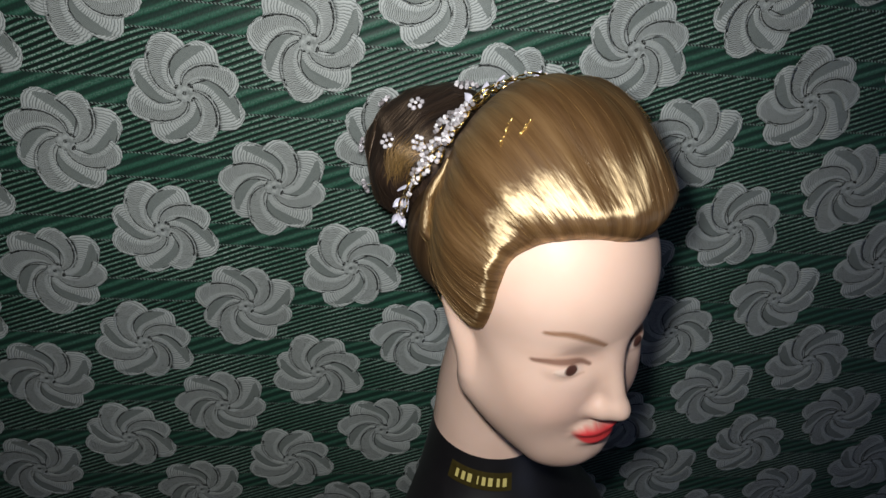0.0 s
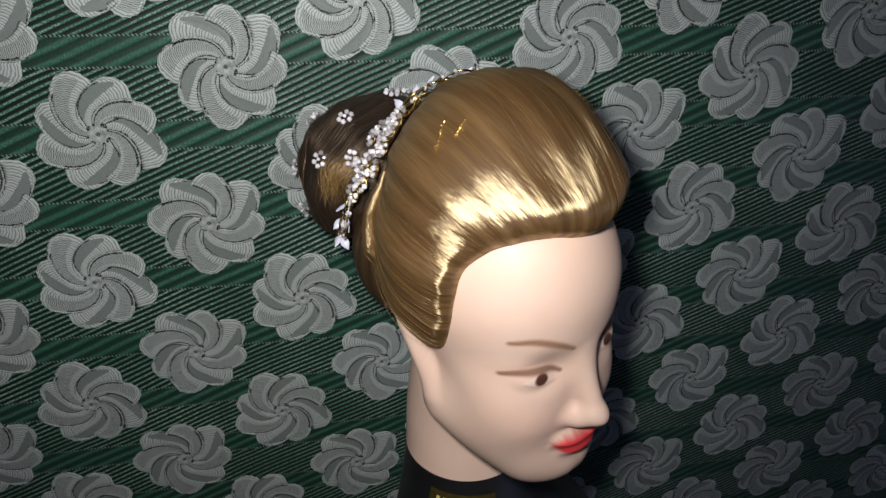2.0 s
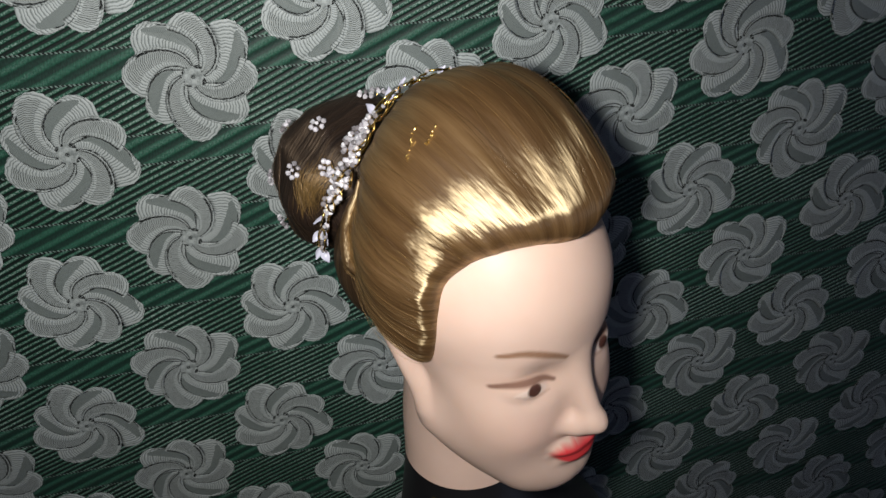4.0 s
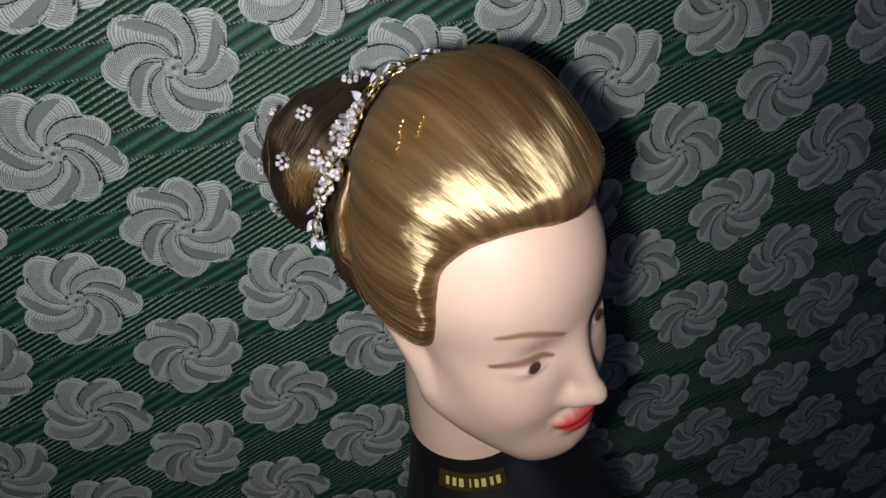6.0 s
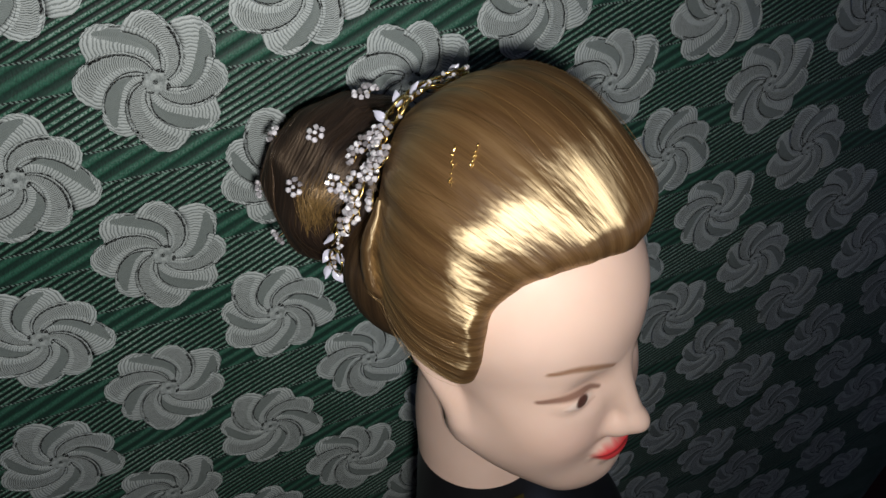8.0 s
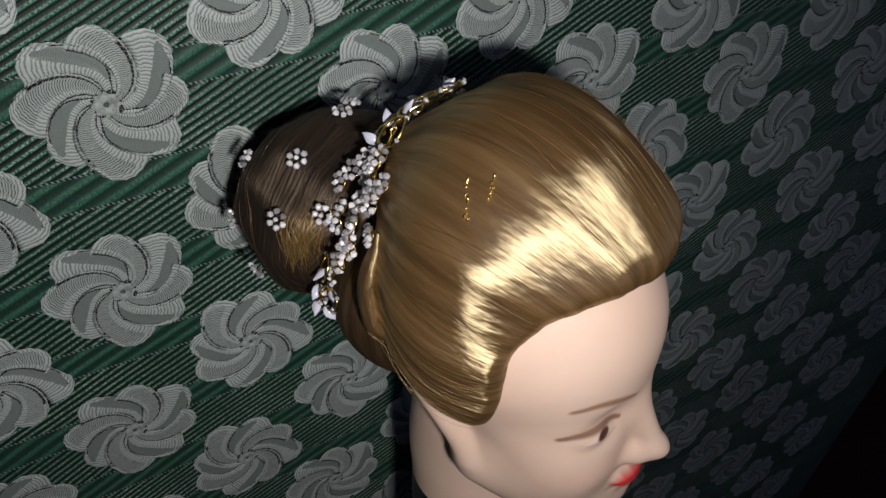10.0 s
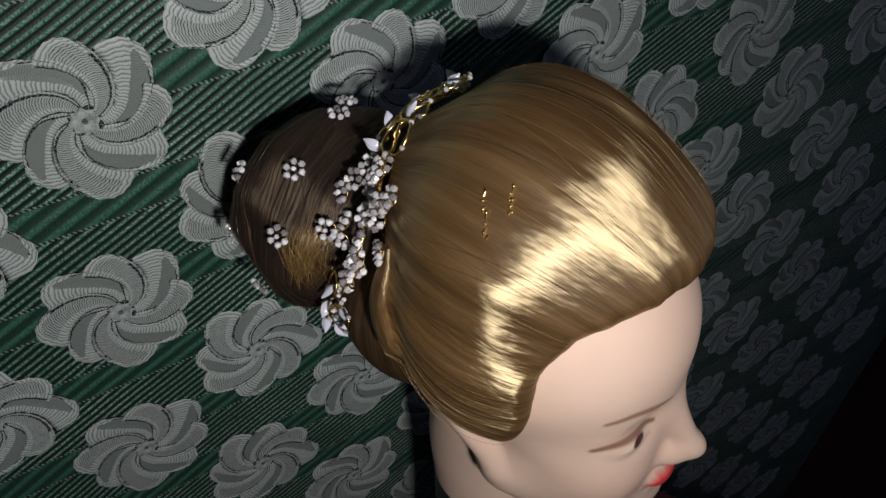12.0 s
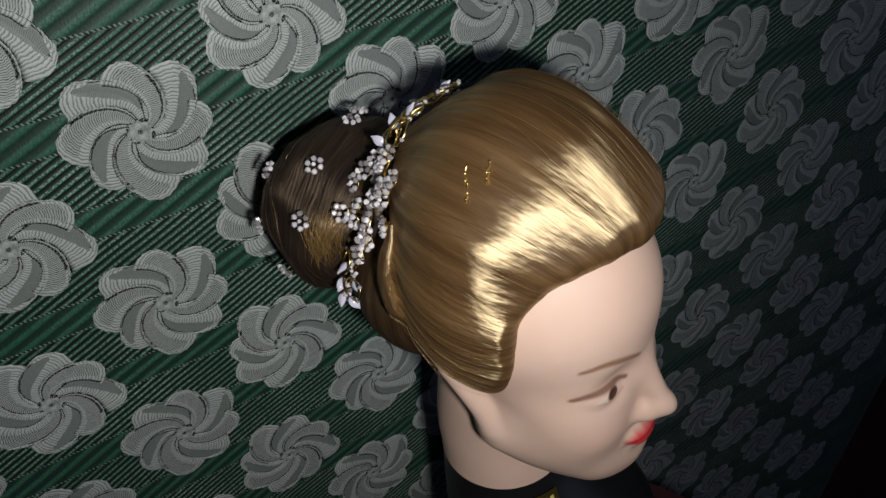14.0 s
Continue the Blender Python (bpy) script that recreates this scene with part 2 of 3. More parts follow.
def tube_mesh(name, lines, radii, sides=4):
    """Thin tubes along polylines, joined in one mesh."""
    verts, faces = [], []
    for line, rad in zip(lines, radii):
        line = np.asarray(line, float)
        n = len(line)
        tan = np.gradient(line, axis=0)
        tan /= np.linalg.norm(tan, axis=1, keepdims=True) + 1e-12
        ref = np.array([0.3, 0.5, 0.81])
        side = np.cross(tan, ref)
        side /= np.linalg.norm(side, axis=1, keepdims=True) + 1e-12
        up = np.cross(tan, side)
        base = len(verts)
        taper = np.minimum(1.0, np.minimum(np.arange(n), np.arange(n)[::-1]) / max(1.0, n * 0.15) + 0.25)
        for k in range(sides):
            a = 2 * math.pi * k / sides
            ring = line + (rad * taper)[:, None] * (math.cos(a) * side + math.sin(a) * up)
            verts.extend(ring.tolist())
        for k in range(sides):
            p, q = base + k * n, base + ((k + 1) % sides) * n
            faces.extend((p + i, q + i, q + i + 1, p + i + 1) for i in range(n - 1))
    me = bpy.data.meshes.new(name)
    me.from_pydata(verts, [], faces)
    return me


def box(name, size, m, parent=None, at=(0, 0, 0), bevel=0.004):
    bm = bmesh.new()
    bmesh.ops.create_cube(bm, size=1.0)
    bmesh.ops.scale(bm, vec=size, verts=bm.verts)
    bmesh.ops.bevel(bm, geom=bm.edges[:], offset=bevel, segments=2, affect="EDGES")
    ob = part(name, bm, m, parent, smooth=False)
    ob.location = at
    return ob


def spline(points, n):
    """Catmull-Rom through the points, n samples."""
    p = np.asarray(points, float)
    p = np.vstack([2 * p[0] - p[1], p, 2 * p[-1] - p[-2]])
    t = np.linspace(0, len(p) - 3 - 1e-9, n)
    i = t.astype(int)
    f = (t - i)[:, None]
    a, b, c, d = p[i], p[i + 1], p[i + 2], p[i + 3]
    return 0.5 * (2 * b + (c - a) * f + (2 * a - 5 * b + 4 * c - d) * f**2 + (3 * b - 3 * c + d - a) * f**3)


# ================= setting =================
tagged(box("floor", (5, 5, 0.04), MAROON, at=(0, 0, -0.02)), "dark maroon carpeted floor of the dim room", "floor", kind="structure")
tagged(box("ceiling", (5, 5, 0.04), WALL, at=(0, 0, 3.12)), "plain dim ceiling", "ceiling", kind="structure")
for name, at, size in (("wall_north", (0, 2.55, 1.55), (5.2, 0.1, 3.1)), ("wall_east", (2.55, 0, 1.55), (0.1, 5, 3.1)), ("wall_west", (-2.55, 0, 1.55), (0.1, 5, 3.1))):
    tagged(box(name, size, WALL, at=at), "plain dim plaster wall", "wall", kind="structure")
# the wall behind the walk has an added unseen window, for bluish fill light
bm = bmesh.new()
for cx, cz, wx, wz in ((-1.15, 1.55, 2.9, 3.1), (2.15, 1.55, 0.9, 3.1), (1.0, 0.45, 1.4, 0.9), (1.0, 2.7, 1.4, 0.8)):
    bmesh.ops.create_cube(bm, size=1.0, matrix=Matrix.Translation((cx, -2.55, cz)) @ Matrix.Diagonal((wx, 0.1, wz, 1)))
tagged(part("wall_south", bm, WALL, smooth=False), "plain dim plaster wall with an added window opening for fill light", "wall", kind="structure")
window = tagged(new("fill_window"), "added window for bluish fill light, with a plain wooden frame", "window", kind="structure")
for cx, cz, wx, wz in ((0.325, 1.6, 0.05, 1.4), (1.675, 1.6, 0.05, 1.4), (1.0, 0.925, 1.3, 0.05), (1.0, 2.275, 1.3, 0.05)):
    box("fill_window_frame", (wx, 0.06, wz), FLOOR, window, (cx, -2.55, cz))

# ---- hanging cloth ----
CLOTH_POSE = pose(0.2120, 0.1051, 1.0417 + RAISE, -0.256, 14.541, -29.317)
STEP_A, STEP_B = (0.0995, -0.0735), (0.0, -0.1532)
hanging = tagged(new("wall_hanging"), "dark green ribbed jacquard cloth with pale pinwheel flowers, hanging", "cloth")
hanging.matrix_world = CLOTH_POSE
X0, X1, Z0, Z1 = -0.86, 0.95, -1.05, 0.66


def cloth_sheet():
    xs, zs = np.linspace(X0, X1, 90), np.linspace(Z0, Z1, 70)
    pts = np.zeros((90, 70, 3))
    pts[..., 0], pts[..., 2] = xs[:, None], zs[None, :]
    pts[..., 1] = 0.0012 * np.sin(xs[:, None] * 9 + 2 * np.sin(zs[None, :] * 5))
    me = grid_mesh("sheet", pts)
    ob = part("sheet", me, CLOTH, hanging)
    ob.location = (0, 0.004, 0)
    s = ob.modifiers.new("thick", "SOLIDIFY")
    s.thickness, s.offset = 0.003, 1.0
    return ob


cloth_sheet()


def motif_mesh(turn_way):
    """A pinwheel of eight curled petals, every second one with a grey satin panel; turn_way is the sense of the curl."""
    R, rings = 0.0545, 24
    verts, faces, mats, uvs = [], [], [], []
    radial = [0.12 + 0.88 * (k / rings) for k in range(rings + 1)]
    spans = (2, 4, 2, 6, 4)                        # columns: seam, rim, stitched line, panel, rim
    for petal in range(8):
        wob = 1.0 + 0.05 * math.sin(petal * 2.3) + 0.03 * math.cos(petal * 4.1)
        even = petal % 2 == 0
        cols = [(b, k / n) for b, n in enumerate(spans) for k in range(n)] + [(4, 1.0)]
        for b, f in cols[:-1]:
            for r in radial:
                # the satin panel is a long drop that narrows to both ends
                w = 0.02 + 0.21 * max(0.0, math.sin(math.pi * min(1.0, max(0.0, (r - 0.30) / 0.64)))) ** 0.7
                cuts = (0.0, 0.15, 0.44 - w, 0.53 - w, 0.53 + w, 1.0) if even else (0.0, 0.15, 0.30, 0.39, 0.82, 1.0)
                p = cuts[b] + (cuts[b + 1] - cuts[b]) * f
                edge = R * wob * (0.66 + 0.34 * max(0.0, math.sin(math.pi * (0.05 + 0.90 * p) ** 0.8)) ** 0.6)
                ang = turn_way * (2 * math.pi * (petal + p) / 8 + 1.75 * r**0.9) + 0.3 + 0.012 * math.sin(63 * r + 5 * petal + 9 * b)
                edge *= 1 + 0.008 * math.sin(40 * p + petal * 3) + 0.006 * math.sin(97 * p)
                lift = 1.0 if b in (1, 4) else 0.55 if b == 3 else 0.15
                h = 0.0009 * lift * (0.3 if r > 0.985 else 1.0) + 0.0003
                verts.append((r * edge * math.cos(ang), -h, r * edge * math.sin(ang)))
                uvs.append((p, r))
    n, per = rings + 1, sum(spans)
    kinds = [b for b, m in enumerate(spans) for _ in range(m)]
    for k in range(8 * per):
        q, b, even = (k + 1) % (8 * per), kinds[k % per], (k // per) % 2 == 0
        for j in range(rings):
            r = (radial[j] + radial[j + 1]) / 2
            f = (k * n + j, k * n + j + 1, q * n + j + 1, q * n + j)
            faces.append(f if turn_way > 0 else f[::-1])
            if r < 0.21 and b != 3:
                mats.append(3)
            elif b == 0:
                mats.append(3 if r < 0.96 else 1)
            elif b == 2:
                mats.append(3 if 0.2 < r < (0.86 if even else 0.80) else 1)
            elif b == 3:
                mats.append((2 if 0.31 < r < 0.93 else 1) if even else (0 if r < 0.93 else 1))
            else:
                mats.append(1)
    base = len(verts)
    for ring, rad in enumerate((0.155, 0.035)):
        for k in range(24):
            a = 2 * math.pi * k / 24
            rr = R * rad * (1 + (0.14 * math.cos(8 * a) if ring == 0 else 0))
            verts.append((rr * math.cos(a), -0.0022, rr * math.sin(a)))
            uvs.append((0.16, 0.0))
    verts.append((0, -0.0016, 0))
    uvs.append((0.16, 0))
    for k in range(24):
        q = (k + 1) % 24
        faces.append((base + k, base + q, base + 24 + q, base + 24 + k))
        mats.append(1)
        faces.append((base + 24 + k, base + 24 + q, base + 48))
        mats.append(3 if k % 3 else 1)
    me = bpy.data.meshes.new("flower_motif")
    me.from_pydata(verts, [], faces)
    for m in (THREAD, BRAID, SATIN, STITCH):
        me.materials.append(m)
    me.polygons.foreach_set("material_index", mats)
    me.polygons.foreach_set("use_smooth", [True] * len(mats))
    lay = me.uv_layers.new(name="UVMap")
    idx = np.zeros(len(me.loops), dtype=np.int32)
    me.loops.foreach_get("vertex_index", idx)
    lay.data.foreach_set("uv", np.array(uvs)[idx].ravel())
    return me


MOTIFS = (motif_mesh(1), motif_mesh(-1))
rng = random.Random(4)
for i in range(-8, 14):
    for j in range(-12, 10):
        x = (i - 4) * STEP_A[0]
        z = (i - 4) * STEP_A[1] + (j + 0.5) * STEP_B[1]
        if X0 + 0.06 < x < X1 - 0.06 and Z0 + 0.06 < z < Z1 - 0.06:
            ob = new("flower_motif", MOTIFS[i % 2])
            ob.parent = hanging
            ob.matrix_local = pose(x, 0, z, 0, rng.uniform(-9, 9), 0)

# ---- table under the mannequin ----
BASE_Z = EYE_LEVEL - 0.42
table = tagged(new("side_table"), "small maroon-topped table under the mannequin bust", "table")
table.location = (0.0, -0.06, 0)
box("tabletop", (0.36, 0.28, 0.03), MAROON, table, (0, 0, BASE_Z - 0.015))
for sx in (-1, 1):
    for sy in (-1, 1):
        box("leg", (0.04, 0.04, BASE_Z - 0.03), FLOOR, table, (sx * 0.15, sy * 0.11, (BASE_Z - 0.03) / 2))


# ================= mannequin =================
def ellip(p, c, r):
    q = (p - np.array(c)) / np.array(r)
    k0 = np.linalg.norm(q, axis=-1)
    k1 = np.linalg.norm(q / np.array(r), axis=-1) + 1e-9
    return k0 * (k0 - 1.0) / k1


def capsule(p, a, b, ra, rb):
    a, b = np.array(a), np.array(b)
    h = np.clip(((p - a) @ (b - a)) / ((b - a) @ (b - a)), 0, 1)
    return np.linalg.norm(p - a - h[..., None] * (b - a), axis=-1) - (ra + (rb - ra) * h)


def join(d1, d2, k):
    h = np.clip(0.5 + 0.5 * (d2 - d1) / k, 0, 1)
    return d2 + (d1 - d2) * h - k * h * (1 - h)


def carve(d1, d2, k):
    return -join(-d1, d2, k)


def head_field(p):
    q = p.copy()
    q[..., 0] = np.abs(q[..., 0])
    d = ellip(q, (0, 0.012, 0.045), (0.071, 0.090, 0.088))
    d = join(d, ellip(q, (0, -0.017, 0.052), (0.0690, 0.0705, 0.073)), 0.035)
    d = join(d, ellip(q, (0, -0.024, -0.028), (0.0585, 0.061, 0.080)), 0.03)
    d = join(d, ellip(q, (0, -0.060, -0.092), (0.024, 0.028, 0.021)), 0.03)
    d = join(d, ellip(q, (0.033, -0.044, -0.038), (0.026, 0.030, 0.034)), 0.035)
    d = join(d, capsule(q, (0.052, 0.0, -0.055), (0.020, -0.052, -0.092), 0.017, 0.018), 0.035)
    d = carve(d, ellip(q, (0.034, -0.094, 0.008), (0.017, 0.015, 0.011)), 0.016)
    d = join(d, ellip(q, (0.034, -0.064, 0.001), (0.016, 0.0145, 0.011)), 0.005)
    d = join(d, capsule(q, (0, -0.080, 0.014), (0, -0.098, -0.030), 0.006, 0.008), 0.012)
    d = join(d, ellip(q, (0, -0.1015, -0.035), (0.0085, 0.009, 0.0075)), 0.007)
    d = join(d, ellip(q, (0.009, -0.089, -0.0395), (0.0075, 0.009, 0.0065)), 0.012)
    d = join(d, ellip(q, (0.004, -0.0855, -0.0610), (0.018, 0.0095, 0.0055)), 0.008)
    d = join(d, ellip(q, (0, -0.0850, -0.0710), (0.016, 0.0095, 0.0060)), 0.008)
    d = join(d, capsule(q, (0.069, 0.024, 0.014), (0.0645, 0.000, -0.042), 0.010, 0.0075), 0.010)
    return d


def bell(x, w):
    return np.exp(-(x / w) ** 2)


def stroke(x, z, pts, w):
    """How near (x, z) lies to a painted line: 1 on it, 0 off it."""
    best = np.full(x.shape, 9.0)
    pts = spline(pts, 24)
    for a, b, k in zip(pts[:-1], pts[1:], np.linspace(0, 1, 23)):
        ab = b - a
        h = np.clip(((x - a[0]) * ab[0] + (z - a[1]) * ab[1]) / (ab @ ab), 0, 1)
        best = np.minimum(best, np.hypot(x - a[0] - h * ab[0], z - a[1] - h * ab[1]) / (w * (0.45 + 0.55 * math.sin(math.pi * (0.12 + 0.76 * k)))))
    return np.clip(1.6 - best, 0, 1)


def mannequin():
    nu, nv = 300, 220
    u = np.linspace(0, 2 * math.pi, nu, endpoint=False)
    v = np.linspace(0.0, math.pi, nv)
    u = u + 0.45 * np.sin(u)                       # denser towards the face
    uu, vv = np.meshgrid(u, v, indexing="ij")
    way = np.stack([np.sin(vv) * np.sin(uu), np.sin(vv) * np.cos(uu), np.cos(vv)], -1)
    c = np.array([0, -0.022, -0.012])
    lo, hi = np.full(uu.shape, 0.02), np.full(uu.shape, 0.20)
    for _ in range(26):
        m = (lo + hi) / 2
        inside = head_field(c + way * m[..., None]) < 0
        lo, hi = np.where(inside, m, lo), np.where(inside, hi, m)
    head = c + way * ((lo + hi) / 2)[..., None]
    # neck and bust, rings from the jaw downwards
    nr, nn = 70, 120
    t = np.linspace(0, 1, nr)
    zs = -0.045 - 0.375 * t
    rx = np.interp(zs[::-1], [-0.42, -0.30, -0.25, -0.215, -0.19, -0.165, -0.12, -0.045], [0.135, 0.130, 0.108, 0.076, 0.062, 0.055, 0.049, 0.048])[::-1]
    ry = np.interp(zs[::-1], [-0.42, -0.30, -0.25, -0.215, -0.19, -0.165, -0.12, -0.045], [0.100, 0.100, 0.088, 0.074, 0.063, 0.056, 0.050, 0.048])[::-1]
    cy = np.interp(zs[::-1], [-0.42, -0.25, -0.19, -0.12, -0.045], [-0.008, -0.001, 0.033, 0.045, 0.032])[::-1]
    ker = np.ones(7) / 7
    rx, ry, cy = (np.convolve(np.pad(w, 3, mode="edge"), ker, "valid") for w in (rx, ry, cy))
    a = np.linspace(0, 2 * math.pi, nn, endpoint=False)
    ring = np.stack([rx[None] * np.sin(a)[:, None], cy[None] + ry[None] * np.cos(a)[:, None], np.repeat(zs[None], nn, 0)], -1)
    me1, me2 = grid_mesh("a", head, True), grid_mesh("b", ring, True)
    v1, v2 = head.reshape(-1, 3), ring.reshape(-1, 3)
    faces = [tuple(f.vertices) for f in me1.polygons] + [tuple(k + len(v1) for k in f.vertices) for f in me2.polygons]
    faces.append(tuple(len(v1) + k * nr + nr - 1 for k in range(nn)))
    bpy.data.meshes.remove(me1)
    bpy.data.meshes.remove(me2)
    pts = np.vstack([v1, v2])
    me = bpy.data.meshes.new("mannequin_head")
    me.from_pydata(pts.tolist(), [], faces)
    slots = np.zeros(len(faces), dtype=np.int32)
    cz = np.array([np.mean([pts[k][2] for k in f[:4]]) for f in faces])
    slots[(cz < -0.160)] = 1
    me.materials.append(SKIN)
    me.materials.append(BLACK)
    me.polygons.foreach_set("material_index", slots)
    me.polygons.foreach_set("use_smooth", [True] * len(faces))
    # painted make-up; the shade of lip crease and nostrils is painted too
    x, y, z = np.abs(pts[:, 0]), pts[:, 1], pts[:, 2]
    front = np.clip((-0.03 - y) / 0.02, 0, 1)
    col = np.tile(np.array([0.64, 0.455, 0.37]), (len(pts), 1))

    def lay(mask, c):
        nonlocal col
        mask = np.clip(mask * front, 0, 1)[:, None]
        col = col * (1 - mask) + np.array(c) * mask

    lay(0.35 * bell(x - 0.04, 0.02) * bell(z + 0.035, 0.02), (0.80, 0.48, 0.38))
    lay(0.9 * stroke(x, z, [(0.0155, 0.0235), (0.028, 0.0305), (0.042, 0.0355), (0.0545, 0.0345)], 0.0025), (0.26, 0.135, 0.075))
    lay(0.45 * bell(x - 0.039, 0.018) * bell(z - 0.011, 0.005), (0.46, 0.27, 0.19))
    lay(0.9 * np.clip((1.0 - ((x - 0.0365) / 0.0125) ** 2 - ((z - 0.0005) / 0.0045) ** 2) * 2.5, 0, 1), (0.70, 0.55, 0.47))
    lay(np.clip((1.0 - ((x - 0.0350) / 0.0060) ** 2 - ((z - 0.0012) / 0.0052) ** 2) * 3, 0, 1), (0.075, 0.030, 0.022))
    lay(0.85 * stroke(x, z, [(0.0200, 0.0035), (0.027, 0.0068), (0.037, 0.0082), (0.048, 0.0086), (0.0565, 0.0070)], 0.0023), (0.16, 0.075, 0.05))
    lay(0.35 * stroke(x, z, [(0.024, -0.0030), (0.035, -0.0046), (0.047, -0.0005)], 0.0011), (0.35, 0.20, 0.15))
    lip = np.clip((1.0 - (x / 0.0265) ** 2 - ((z + 0.0660 - 6.5 * x**2) / (0.0118 * (1 - 0.15 * np.clip(x / 0.0235, 0, 1)))) ** 2) * 3, 0, 1)
    lay(0.95 * lip, (0.66, 0.030, 0.040))
    # parting line of the lips: crease shade in colour, nothing is carved
    lay(0.6 * bell(x, 0.022) * bell(z + 0.0660 - 6.5 * x**2, 0.0011), (0.32, 0.03, 0.03))
    # nostrils: the shade of the hollows is only colour
    lay(0.5 * bell(x - 0.0085, 0.003) * bell(z + 0.0425, 0.0022), (0.42, 0.22, 0.16))
    att = me.color_attributes.new("paint", "FLOAT_COLOR", "POINT")
    att.data.foreach_set("color", np.hstack([col, np.ones((len(pts), 1))]).ravel())
    ob = new("mannequin_head", me)
    ob.location = (0, 0, EYE_LEVEL)
    return tagged(ob, "pale vinyl mannequin head with red painted lips, black bust", "mannequin")


mannequin()

# ---- foil label round the neck ----
label_ob = tagged(new("neck_label"), "brass-coloured foil label round the black mannequin neck", "label")
label_ob.location = (0, 0, EYE_LEVEL)


def on_neck(a, z, lift):
    r = np.interp(z, [-0.215, -0.19, -0.165], [0.0765, 0.0635, 0.0562]) + lift
    cy = np.interp(z, [-0.25, -0.19], [-0.001, 0.033])
    return np.array([r * math.sin(a), cy + r * math.cos(a), z])


def neck_patch(a0, a1, z0, z1, lift, n=24):
    return np.array([[on_neck(a, z, lift) for z in np.linspace(z0, z1, 5)] for a in np.linspace(a0, a1, n)])


part("foil", grid_mesh("foil", neck_patch(math.pi + 0.34, math.pi + 1.32, -0.186, -0.168, 0.0020)), BAND, label_ob)
for k in range(8):
    a = math.pi + 0.42 + 0.105 * k
    part("print_bar", grid_mesh("print_bar", neck_patch(a, a + (0.06, 0.045, 0.065, 0.055, 0.022, 0.065, 0.055, 0.05)[k], -0.1812, -0.1728, 0.0026, 4)), INK, label_ob)


# ================= hair =================
C0 = np.array([0.0, 0.01, 0.07])
LINE_R = [(-.073, .038, .054), (-.0735, .006, .032), (-.070, -.018, .013), (-.0685, -.029, .036), (-.066, -.032, .060), (-.060, -.034, .080), (-.047, -.048, .0945), (-.027, -.0685, .1020), (0, -.0780, .0975)]
GROOVE_R = [(-.0725, .047, .060), (-.0720, .051, .067), (-.0705, .057, .075), (-.066, .064, .084), (-.059, .068, .095), (-.048, .071, .108), (-.034, .079, .125), (-.018, .085, .138), (0, .087, .144)]


def mirrored(half):
    return half + [(-x, y, z) for x, y, z in half[-2::-1]]


FRONT_N, FRONT_M = 260, 90
LINE, GROOVE = spline(mirrored(LINE_R), FRONT_N), spline(mirrored(GROOVE_R), FRONT_N)


def front_hair(s, v, lift=0.0):
    """Place on the swept-back front hair: s across the head, v from hairline to groove (arrays)."""
    k = s * (FRONT_N - 1)
    i = np.clip(k.astype(int), 0, FRONT_N - 2)
    f = (k - i)[..., None]
    h, g = LINE[i] * (1 - f) + LINE[i + 1] * f - C0, GROOVE[i] * (1 - f) + GROOVE[i + 1] * f - C0
    rh, rg = np.linalg.norm(h, axis=-1), np.linalg.norm(g, axis=-1)
    dh, dg = h / rh[..., None], g / rg[..., None]
    w = np.arccos(np.clip((dh * dg).sum(-1), -1, 1))
    way = (np.sin((1 - v) * w)[..., None] * dh + np.sin(v * w)[..., None] * dg) / np.sin(w)[..., None]
    mid = np.sin(math.pi * s) ** 1.2
    middle = np.exp(-((s - 0.5) / 0.13) ** 2)
    lump = 0.0022 + 0.0235 * np.sin(math.pi * s) ** 1.9 - 0.0095 * middle * np.exp(-((v - 0.26) / 0.24) ** 2)
    vw = np.clip(v + (0.030 * np.sin(s * 61 + 1.0) + 0.020 * np.sin(s * 143 + 2.0) + 0.012 * np.sin(s * 307)) * np.sin(math.pi * v) * np.clip(mid * 1.6 - 0.45, 0, 1), 0, 1)
    prof = np.sin(0.5 * math.pi * np.minimum(1.0, vw / 0.12)) ** 0.75 * (0.5 + 0.5 * np.cos(math.pi * np.clip((vw - 0.29) / 0.63, 0, 1)))
    r = rh * (1 - v) + rg * v + lump * prof - 0.012 * np.clip(1 - v / 0.035, 0, 1) - 0.012 * np.clip((v - 0.93) / 0.07, 0, 1)
    r = r + (0.0013 * np.sin(s * 47 + 2 * np.sin(v * 4)) + 0.0006 * np.sin(s * 117 + 3 * v)) * prof * mid
    r = r + 0.0065 * np.exp(-((v - 0.66) / 0.16) ** 2) * np.exp(-((s - 0.5) / 0.22) ** 2)
    # the rear edge of the front hair lies in a rounded lock along the sides
    r = r + 0.0065 * np.exp(-((v - 0.85) / 0.075) ** 2) * np.clip((np.abs(s - 0.5) - 0.08) / 0.18, 0, 1) * np.clip(np.minimum(s, 1 - s) / 0.06, 0, 1)
    return C0 + way * (r + lift)[..., None]


wig = tagged(new("updo_wig"), "glossy golden brown synthetic hair in a swept-back updo", "wig")
wig.location = (0, 0, EYE_LEVEL)
ss, vs = np.meshgrid(np.linspace(0, 1, FRONT_N), np.linspace(0, 1, FRONT_M), indexing="ij")
part("front_roll", grid_mesh("front_roll", front_hair(ss, vs), uv=np.stack([ss, vs], -1)), HAIR, wig)


